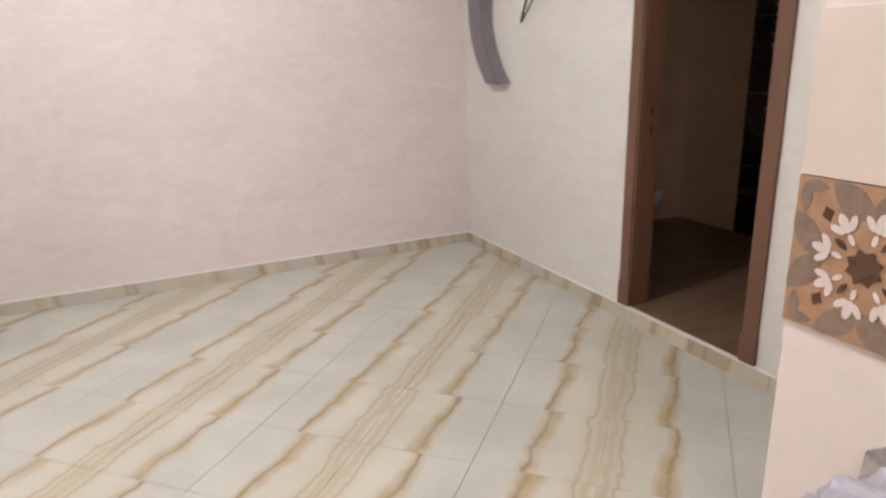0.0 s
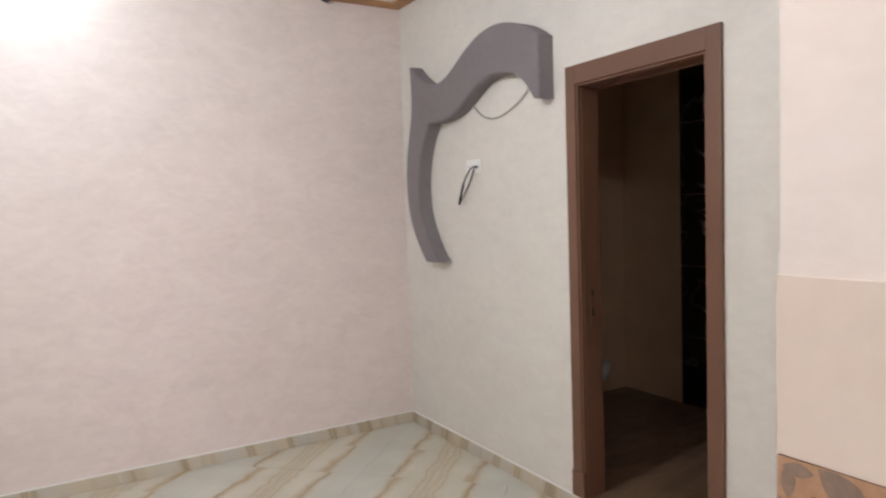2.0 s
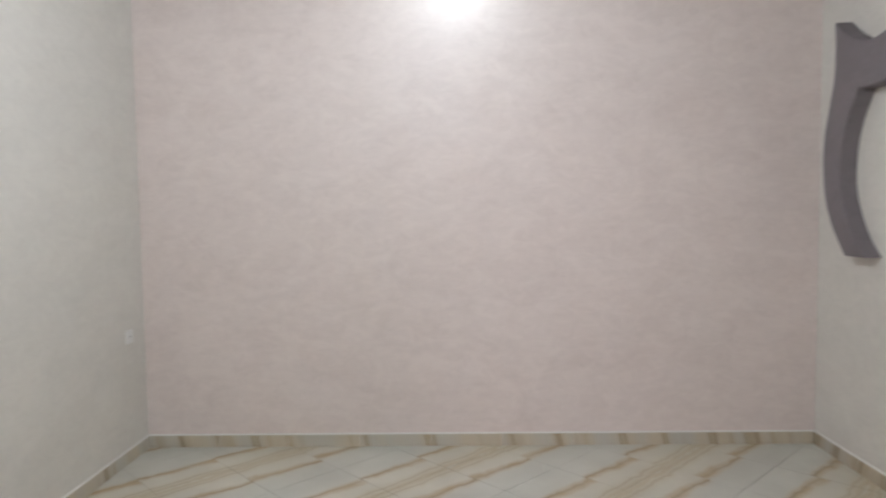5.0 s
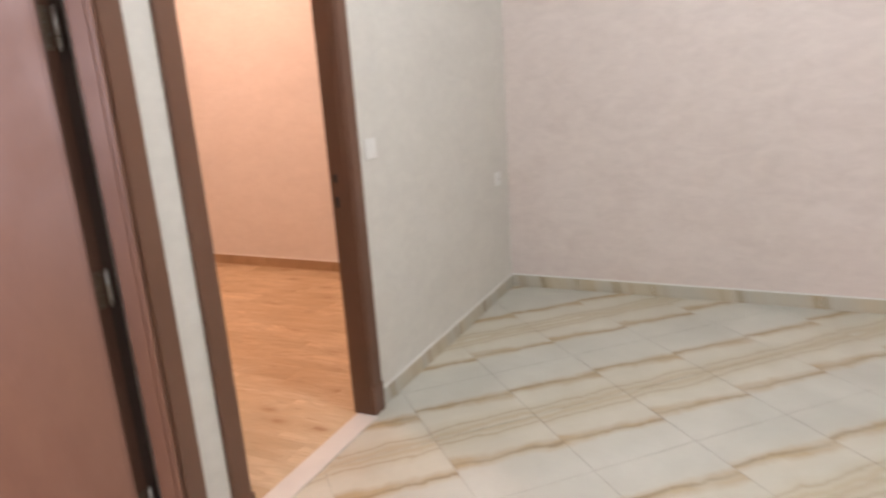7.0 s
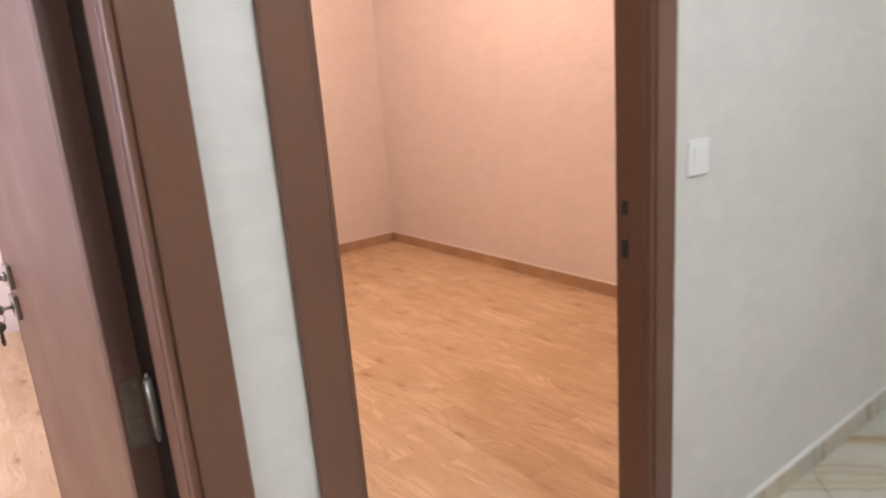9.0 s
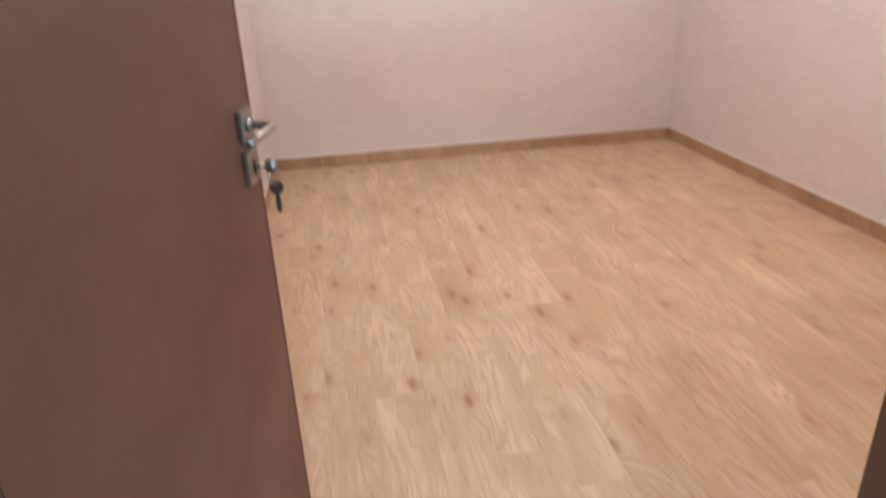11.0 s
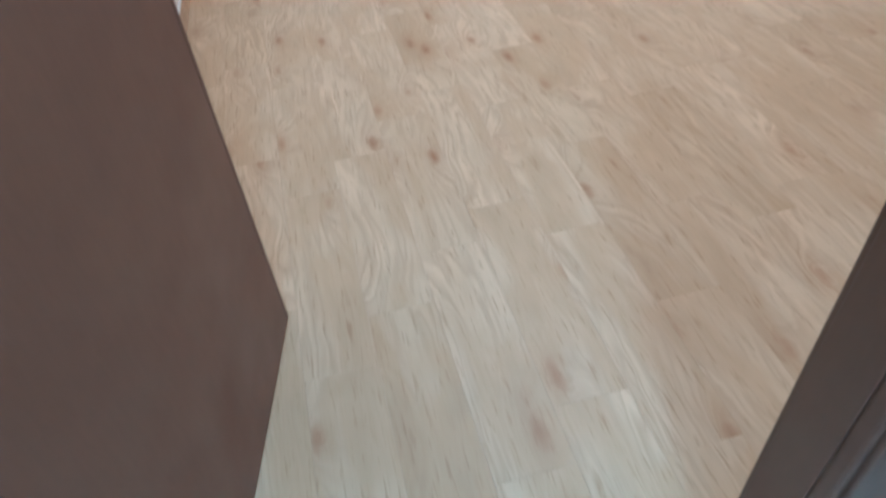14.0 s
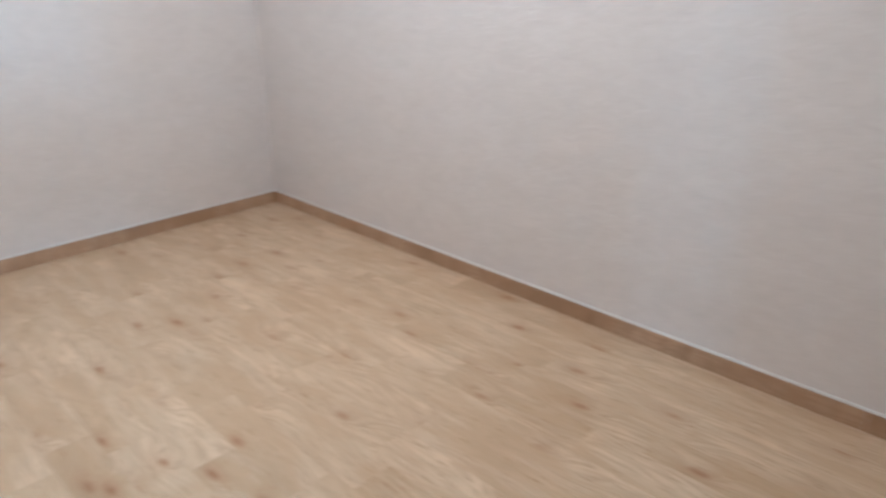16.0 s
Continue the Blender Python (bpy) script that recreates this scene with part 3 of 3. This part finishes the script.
# ---- skirting ----
def skirting(name, x0, y0, x1, y1, normal, material, piece, height, label, thick=0.010):
    """Pieces of cut tile along a wall, each one with a rounded top edge."""
    base = tagged(new(name), label, "baseboard", kind="structure")
    length = math.hypot(x1 - x0, y1 - y0)
    d = Vector((x1 - x0, y1 - y0)).normalized()
    n = max(1, math.ceil(length / piece))
    for i in range(n):
        a, c = i * piece + 0.001, min((i + 1) * piece, length) - 0.001
        if c - a < 0.01:
            continue
        p, q = Vector((x0, y0)) + d * a, Vector((x0, y0)) + d * c
        nx, ny = normal[0] * thick, normal[1] * thick
        xs, ys = sorted((p.x, q.x + nx) if nx else (p.x, q.x)), sorted((p.y, q.y + ny) if ny else (p.y, q.y))
        part("skirting_tile", boxes(((xs[0], ys[0], 0.0), (xs[1], ys[1], height)), bevel=0.0015), material, base)
    (xa, xb), (ya, yb) = sorted((x0, x1)), sorted((y0, y1))
    nx, ny = normal[0] * 0.007, normal[1] * 0.007
    part("sealant_bead", boxes(((xa + min(nx, 0), ya + min(ny, 0), height), (xb + max(nx, 0), yb + max(ny, 0), height + 0.008))), PLASTIC, base, "thin white filler line")
    return base


BZ = 0.076
hall_label = "low skirting of cut veined marble tile"
skirting("baseboard", XC, 0, 0, 0, (0, -1), SKIRT, 0.45, BZ, hall_label)
skirting("baseboard", 0, -0.011, 0, -3.80, (-1, 0), SKIRT, 0.45, BZ, hall_label)
skirting("baseboard", XC, -0.011, XC, D1[1] + 0.096, (1, 0), SKIRT, 0.45, BZ, hall_label)
skirting("baseboard", XC, D2[0] - 0.096, XC, YEND, (1, 0), SKIRT, 0.45, BZ, hall_label)
bed_label = "low skirting of brown wood-look tile"
skirting("baseboard", XF, 0, XCB, 0, (0, -1), PLANK_SKIRT, 0.6, BZ, bed_label)
skirting("baseboard", XF, -0.011, XF, YS, (1, 0), PLANK_SKIRT, 0.6, BZ, bed_label)
skirting("baseboard", XF + 0.011, YS, XCB, YS, (0, 1), PLANK_SKIRT, 0.6, BZ, bed_label)
skirting("baseboard", XF + 0.011, YP, XCB, YP, (0, -1), PLANK_SKIRT, 0.6, BZ, bed_label)


# ---- things in the hall ----
def arch_moulding():
    """Wavy plaster shelf moulding on the wall: outline in (y, z), extruded from the wall."""
    upper = spline([(-0.305, 2.50), (-0.42, 2.41), (-0.58, 2.335), (-0.72, 2.345), (-0.84, 2.395), (-0.99, 2.475), (-1.12, 2.520), (-1.27, 2.537), (-1.42, 2.512), (-1.55, 2.462), (-1.655, 2.395)], 5)
    end = [Vector((-1.655, 2.085)), Vector((-1.60, 2.092))]
    lower = spline([(-1.60, 2.092), (-1.53, 2.18), (-1.45, 2.238), (-1.36, 2.264), (-1.24, 2.272), (-1.13, 2.254), (-1.03, 2.208), (-0.93, 2.155), (-0.82, 2.115), (-0.68, 2.096), (-0.535, 2.098)], 5)
    inner = spline([(-0.535, 2.098), (-0.440, 1.95), (-0.390, 1.80), (-0.378, 1.65), (-0.402, 1.51), (-0.468, 1.38), (-0.535, 1.285), (-0.615, 1.207)], 5)
    foot = [Vector((-0.615, 1.207)), Vector((-0.43, 1.206))]
    outer = spline([(-0.43, 1.206), (-0.305, 1.36), (-0.228, 1.52), (-0.198, 1.70), (-0.208, 1.88), (-0.255, 2.05), (-0.295, 2.20), (-0.302, 2.36), (-0.292, 2.50)], 5)
    loop = []
    for run in (upper, end, lower[1:], inner[1:], foot[1:], outer[1:]):
        for p in run:
            q = Vector((p[0], p[1]))
            if not loop or (q - loop[-1]).length > 0.004:
                loop.append(q)
    if (loop[0] - loop[-1]).length < 0.004:
        loop.pop()
    bm = bmesh.new()
    face = bm.faces.new([bm.verts.new((0.0, p.x, p.y)) for p in loop])
    out = bmesh.ops.extrude_face_region(bm, geom=[face])
    vs = [v for v in out["geom"] if isinstance(v, bmesh.types.BMVert)]
    bmesh.ops.translate(bm, verts=vs, vec=(-0.09, 0, 0))
    front = [f for f in bm.faces if all(abs(v.co.x + 0.09) < 1e-5 for v in f.verts)]
    edges = list({e for f in front for e in f.edges})
    bmesh.ops.bevel(bm, geom=edges, offset=0.006, segments=2, affect="EDGES")
    return tagged(part("wall_moulding", bm, ARCH), "wavy mauve-grey plaster moulding curling over a television place", "moulding")


arch_moulding()
bm = tube(bmesh.new(), spline([(-0.012, -0.925, 2.17), (-0.006, -0.97, 2.12), (-0.006, -1.05, 2.072), (-0.006, -1.16, 2.055), (-0.006, -1.28, 2.078), (-0.008, -1.40, 2.125), (-0.02, -1.48, 2.17), (-0.03, -1.53, 2.20)], 5), 0.005)
tagged(part("hanging_cord", bm, CORD, smooth=True), "thin grey cord hanging in a loop under the moulding", "cord")


def wall_plate(name, x, y, z, facing, gangs, label, category, rockers=True):
    thing = tagged(new(name), label, category)
    w = 0.082
    for i in range(gangs):
        yy = y + (i - (gangs - 1) / 2) * w
        lo, hi = sorted((x, x + facing * 0.009))
        part("plate", boxes(((lo, yy - w / 2 + 0.001, z - 0.041), (hi, yy + w / 2 - 0.001, z + 0.041)), bevel=0.003), PLASTIC, thing)
        lo, hi = sorted((x, x + facing * 0.012))
        if rockers:
            part("rocker", boxes(((lo, yy - 0.024, z - 0.024), (hi, yy + 0.024, z + 0.024)), bevel=0.002), PLASTIC, thing)
        else:
            part("socket_well", cyl(bmesh.new(), (x, yy, z), (x + facing * 0.0105, yy, z), 0.021, 0.019), PLASTIC, thing)
            for dy in (-0.0095, 0.0095):
                part("pin_hole", cyl(bmesh.new(), (x, yy + dy, z), (x + facing * 0.0112, yy + dy, z), 0.003, n=10), BLACK, thing)
    return thing


wall_plate("television_outlet", 0.0, -0.914, 1.80, -1, 2, "white double outlet plate with a cable hanging out", "outlet", False)
bm = bmesh.new()
tube(bm, spline([(-0.004, -0.955, 1.79), (-0.03, -0.955, 1.795), (-0.045, -0.925, 1.775), (-0.05, -0.87, 1.71), (-0.045, -0.825, 1.63), (-0.04, -0.803, 1.588), (-0.045, -0.83, 1.602),
                 (-0.055, -0.895, 1.652), (-0.06, -0.95, 1.705), (-0.055, -0.972, 1.75), (-0.04, -0.965, 1.785)], 6), 0.0048)
tube(bm, spline([(-0.05, -0.862, 1.695), (-0.052, -0.84, 1.645), (-0.048, -0.812, 1.598), (-0.045, -0.80, 1.575)], 6), 0.0075)
tagged(part("antenna_cable", bm, BLACK, smooth=True), "short black cable bent back out of the wall outlet", "cable")
wall_plate("light_switch", XC, -1.666, 1.118, 1, 1, "white square light switch beside the bedroom door", "switch")
wall_plate("power_outlet", XC, -0.205, 0.753, 1, 1, "small white power outlet near the corner", "outlet", False)


def crumpled(name, lo, hi, depth, material, label):
    """Something wrapped in crumpled plastic sheet, standing on the floor."""
    bm = bmesh.new()
    box(bm, lo, hi, 0.025)
    bmesh.ops.subdivide_edges(bm, edges=bm.edges[:], cuts=11, use_grid_fill=True)
    for v in bm.verts:
        if v.co.z > 0.02:
            k = depth * (noise.noise(v.co * 14) + 0.9 * noise.noise(v.co * 33))
            v.co += Vector((-abs(k), k, k))
    return tagged(part(name, bm, material), label, "package")


crumpled("wrapped_bundle", (-1.60, -4.5, 0.0), (-1.487, -3.975, 0.935), 0.024, WRAP, "bundle wrapped in crumpled grey-brown plastic sheet")
crumpled("plastic_sack", (-1.76, -4.40, 0.0), (-1.635, -4.04, 1.0), 0.018, PALE_WRAP, "pale lavender plastic sack standing beside a bundle")

# toilet seen through the bathroom door
def toilet():
    """A bowl hung on the wall: its outline is straight at the wall and round in front, and it tapers downwards."""
    thing = tagged(new("toilet"), "white ceramic wall-hung toilet with its lid down", "toilet")

    def outline(half, reach, n=20):
        pts = [(half, 0.0)]
        for k in range(n + 1):
            a = math.pi * k / n
            pts.append((half * math.cos(a), reach - half * 1.1 + half * 1.1 * math.sin(a)))
        return pts + [(-half, 0.0)]

    def loft(levels):
        bm = bmesh.new()
        rings = [[bm.verts.new((0.88 + u, BY - v, STEP + z)) for u, v in outline(half, reach)] for z, half, reach in levels]
        for lower, upper in zip(rings, rings[1:]):
            for k in range(len(lower)):
                j = (k + 1) % len(lower)
                bm.faces.new((lower[k], lower[j], upper[j], upper[k]))
        bm.faces.new(rings[0][::-1])
        bm.faces.new(rings[-1])
        return bm

    part("bowl", loft([(0.10, 0.09, 0.30), (0.12, 0.115, 0.36), (0.18, 0.145, 0.44), (0.26, 0.170, 0.51), (0.33, 0.182, 0.545), (0.345, 0.180, 0.545)]), CERAMIC, thing, smooth=True)
    part("seat", loft([(0.346, 0.182, 0.55), (0.362, 0.184, 0.552)]), CERAMIC, thing)
    part("lid", loft([(0.364, 0.184, 0.552), (0.378, 0.182, 0.55), (0.386, 0.168, 0.53)]), CERAMIC, thing)


toilet()

# black marble-look tiles on the bathroom's back wall
black_panel = tagged(new("bath_tile_panel"), "glossy black marble-look tiles with pale veins", "wall tiles", kind="structure")
for i in range(4):
    for k in range(5):
        ya = -1.05 - i * 0.302
        part("black_tile", boxes(((BX - 0.009, ya - 0.30, STEP + k * 0.502), (BX, ya, STEP + k * 0.502 + 0.50)), bevel=0.001), BATH_BLACK, black_panel)

# ochre plaster cornice in the corner, with a small dark fitting under it
bm = boxes(((-0.80, -0.10, H - 0.016), (-0.001, -0.001, H)), ((-0.10, -0.42, H - 0.016), (-0.001, -0.10, H)), bevel=0.004)
setting("cornice", bm, CORNICE, "short ochre-brown plaster cornice under the ceiling", "cornice")
fitting = cyl(bmesh.new(), (-0.56, -0.045, H - 0.016), (-0.56, -0.045, H - 0.030), 0.034, 0.030)
cyl(fitting, (-0.56, -0.045, H - 0.028), (-0.56, -0.045, H - 0.038), 0.024, 0.018)
tagged(part("ceiling_fitting", fitting, FITTING, smooth=False), "small dark purple round fitting under the ochre cornice", "fitting")

# kitchen tile band
def kitchen_tiles():
    x = -1.481
    band = tagged(new("tile_band"), "peach and grey patterned tile band with white flowers", "wall tiles", kind="structure")
    y0, size = -3.80, 0.212
    rows = [(1.039, 1.250, True), (1.2515, 1.464, False)]
    ochre = plain("ochre_tile_glaze", (0.43, 0.25, 0.145), 0.42, scale=45, vary=0.3)
    taupe = plain("taupe_tile_glaze", (0.26, 0.185, 0.138), 0.42, scale=60, vary=0.35)
    petal = plain("white_tile_glaze", (0.66, 0.58, 0.54), 0.42)
    umber = plain("umber_tile_glaze", (0.09, 0.045, 0.025), 0.28)

    def flat(shape_points, material, tile, depth):
        bm = bmesh.new()
        f = bm.faces.new([bm.verts.new((x - 0.0085 - depth, a, c)) for a, c in shape_points])
        out = bmesh.ops.extrude_face_region(bm, geom=[f])
        bmesh.ops.translate(bm, verts=[v for v in out["geom"] if isinstance(v, bmesh.types.BMVert)], vec=(0.0006, 0, 0))
        part("glaze_motif", bm, material, tile)

    def ellipse(cy, cz, a, c, ang, n=16):
        return [(cy + a * math.cos(t) * math.cos(ang) - c * math.sin(t) * math.sin(ang), cz + a * math.cos(t) * math.sin(ang) + c * math.sin(t) * math.cos(ang)) for t in [k * math.tau / n for k in range(n)]]

    def leaf_shape(cy, cz, a, c, ang, n=7):
        """A pointed leaf: two arcs that meet at the tips."""
        edge = [(a * (2 * k / n - 1), c * (1 - (2 * k / n - 1) ** 2)) for k in range(n)]
        return [(cy + u * math.cos(ang) - v * math.sin(ang), cz + u * math.sin(ang) + v * math.cos(ang)) for u, v in edge + [(-u, -v) for u, v in edge]]

    for i in range(9):
        for z0, z1, decor in rows:
            ya, yb = y0 - i * (size + 0.0015), y0 - i * (size + 0.0015) - size
            tile = part("wall_tile", boxes(((x - 0.008, yb, z0), (x, ya, z1)), bevel=0.001), ochre if decor else PEACH_TILE, band)
            if not decor or i > 3:
                continue
            cy, cz = (ya + yb) / 2, (z0 + z1) / 2
            for sy in (-1, 1):
                for sz in (-1, 1):
                    flat(leaf_shape(cy + sy * 0.092, cz + sz * 0.078, 0.021, 0.009, math.pi / 2), taupe, tile, 0.0002)
                    flat(leaf_shape(cy + sy * 0.080, cz + sz * 0.094, 0.019, 0.0085, 0), taupe, tile, 0.0004)
                    flat([(cy + sy * 0.050, cz + sz * 0.064), (cy + sy * 0.062, cz + sz * 0.070), (cy + sy * 0.066, cz + sz * 0.056), (cy + sy * 0.054, cz + sz * 0.049)], umber, tile, 0.0003)
                flat(leaf_shape(cy + sy * 0.083, cz + 0.026, 0.037, 0.0185, sy * 0.95), taupe, tile, 0.0006)
                flat(leaf_shape(cy + sy * 0.083, cz - 0.026, 0.037, 0.0185, -sy * 0.95), taupe, tile, 0.0008)
                flat(leaf_shape(cy + 0.026, cz + sy * 0.083, 0.037, 0.0185, sy * 0.62), taupe, tile, 0.0010)
                flat(leaf_shape(cy - 0.026, cz + sy * 0.083, 0.037, 0.0185, -sy * 0.62), taupe, tile, 0.0012)
            for k in range(8):
                a = math.radians(12 + 45 * k)
                for spread, dist, la, lc in ((0.0, 0.062, 0.014, 0.0068), (0.20, 0.059, 0.011, 0.0052), (-0.20, 0.059, 0.011, 0.0052), (0.0, 0.039, 0.008, 0.0038)):
                    flat(ellipse(cy + dist * math.cos(a + spread), cz + dist * math.sin(a + spread), la, lc, a + spread * 3.6, 10), petal, tile, 0.0014 + 0.0001 * (spread > 0) + 0.0002 * (spread < 0))
            for k in range(4):
                a = math.radians(35 + 90 * k)
                flat(leaf_shape(cy + 0.042 * math.cos(a), cz + 0.042 * math.sin(a), 0.011, 0.0045, a), umber, tile, 0.0017)
            star = [(cy + (0.026 if k % 2 else 0.019) * math.cos(k * math.tau / 16), cz + (0.026 if k % 2 else 0.019) * math.sin(k * math.tau / 16)) for k in range(16)]
            flat(star, umber, tile, 0.0020)


kitchen_tiles()


# ---- floor pieces ----
def clip(poly, inside, cut):
    out = []
    for a, c in zip(poly, poly[1:] + poly[:1]):
        if inside(a):
            out.append(a)
        if inside(a) != inside(c):
            out.append(cut(a, c))
    return out


def clip_rect(poly, x0, x1, y0, y1):
    def along(a, c, i, v):
        t = (v - a[i]) / (c[i] - a[i])
        return (a[0] + t * (c[0] - a[0]), a[1] + t * (c[1] - a[1]))
    for i, v, s in ((0, x0, 1), (0, x1, -1), (1, y0, 1), (1, y1, -1)):
        poly = clip(poly, lambda p: (p[i] - v) * s >= 0, lambda a, c: along(a, c, i, v))
        if len(poly) < 3:
            return []
    return poly


def slab(poly, top, thick, ease=0.0005):
    """A thin piece with eased upper edges."""
    cx, cy = sum(p[0] for p in poly) / len(poly), sum(p[1] for p in poly) / len(poly)
    n = len(poly)
    verts = [(p[0], p[1], top - thick) for p in poly] + [(p[0], p[1], top - ease * 0.5) for p in poly]
    for p in poly:
        d = math.hypot(p[0] - cx, p[1] - cy)
        k = 1 - ease * 1.4 / max(d, 0.01)
        verts.append((cx + (p[0] - cx) * k, cy + (p[1] - cy) * k, top))
    faces = []
    for lvl in (0, n):
        faces += [(lvl + i, lvl + (i + 1) % n, lvl + n + (i + 1) % n, lvl + n + i) for i in range(n)]
    faces.append(tuple(2 * n + i for i in range(n)))
    return verts, faces


def lay(name, parent, poly, material, top, thick, shared=None, at=None):
    if shared is None:
        me = bpy.data.meshes.new(name)
        me.from_pydata(*[slab(poly, top, thick)[0], [], slab(poly, top, thick)[1]])
        me.materials.append(material)
    else:
        me = shared
    ob = new(name, me)
    ob.parent = parent
    if at:
        ob.location = at
    return ob


TILE, GAP = 0.4425, 0.0022
s2 = math.sqrt(0.5)
half = (TILE - GAP) / 2
corners = [(-half, -half), (half, -half), (half, half), (-half, half)]
turned = [((u + v) * s2, (v - u) * s2) for u, v in corners]
full = bpy.data.meshes.new("floor_tile")
vv, ff = slab(turned, 0.0, 0.006)
full.from_pydata(vv, [], ff)
full.materials.append(MARBLE)
for i in range(-12, 22):
    for j in range(-26, 4):
        u, v = -0.03 + (i + 0.5) * TILE, -1.44 + (j + 0.5) * TILE
        cx, cy = (u + v) * s2, (v - u) * s2
        if cx < XC - 0.4 or cx > 0.4 or cy > 0.4 or cy < YEND - 0.4:
            continue
        poly = [(cx + a, cy + c) for a, c in turned]
        kept = clip_rect(poly, XC + 0.001, -0.001, YEND, -0.001)
        if not kept:
            continue
        if len(kept) == 4 and all(abs(a[0] - c[0]) + abs(a[1] - c[1]) < 1e-6 for a, c in zip(sorted(kept), sorted(poly))):
            lay("floor_tile", floor, None, MARBLE, 0, 0.006, full, (cx, cy, 0))
        else:
            lay("floor_tile", floor, kept, MARBLE, 0, 0.006)


def planks(parent, x0, x1, y0, y1, y_ref, material, name="floor_plank", top=0.0):
    width, length = 0.15, 0.6
    rng = random.Random(7)
    r0, r1 = math.floor((y0 - y_ref) / width), math.ceil((y1 - y_ref) / width)
    starts = {-2: -4.81, -1: -4.94, 0: -4.495, 1: -4.612, 5: -4.965}
    for r in range(r0, r1):
        ys, ye = max(y0, y_ref + r * width), min(y1, y_ref + (r + 1) * width)
        if ye - ys < 0.01:
            continue
        s = starts.get(r, -4.5 + rng.random() * length)
        k0 = math.floor((x0 - s) / length)
        x = s + k0 * length
        while x < x1:
            a, c = max(x, x0), min(x + length, x1)
            if c - a > 0.01:
                lay(name, parent, [(a + 0.00012, ys + 0.00012), (c - 0.00012, ys + 0.00012), (c - 0.00012, ye - 0.00012), (a + 0.00012, ye - 0.00012)], material, top, 0.004)
            x += length


planks(floor_bed, XF, XCB + 0.014, YS, 0.0, -2.12, PLANK)
planks(floor_two, XF, XCB + 0.014, Y2, YP, -2.12 - 0.75, PLANK)
planks(bath_floor, 0.0, BX, -3.2, BY, -2.1, BATH_FLOOR, "bath_plank", STEP)
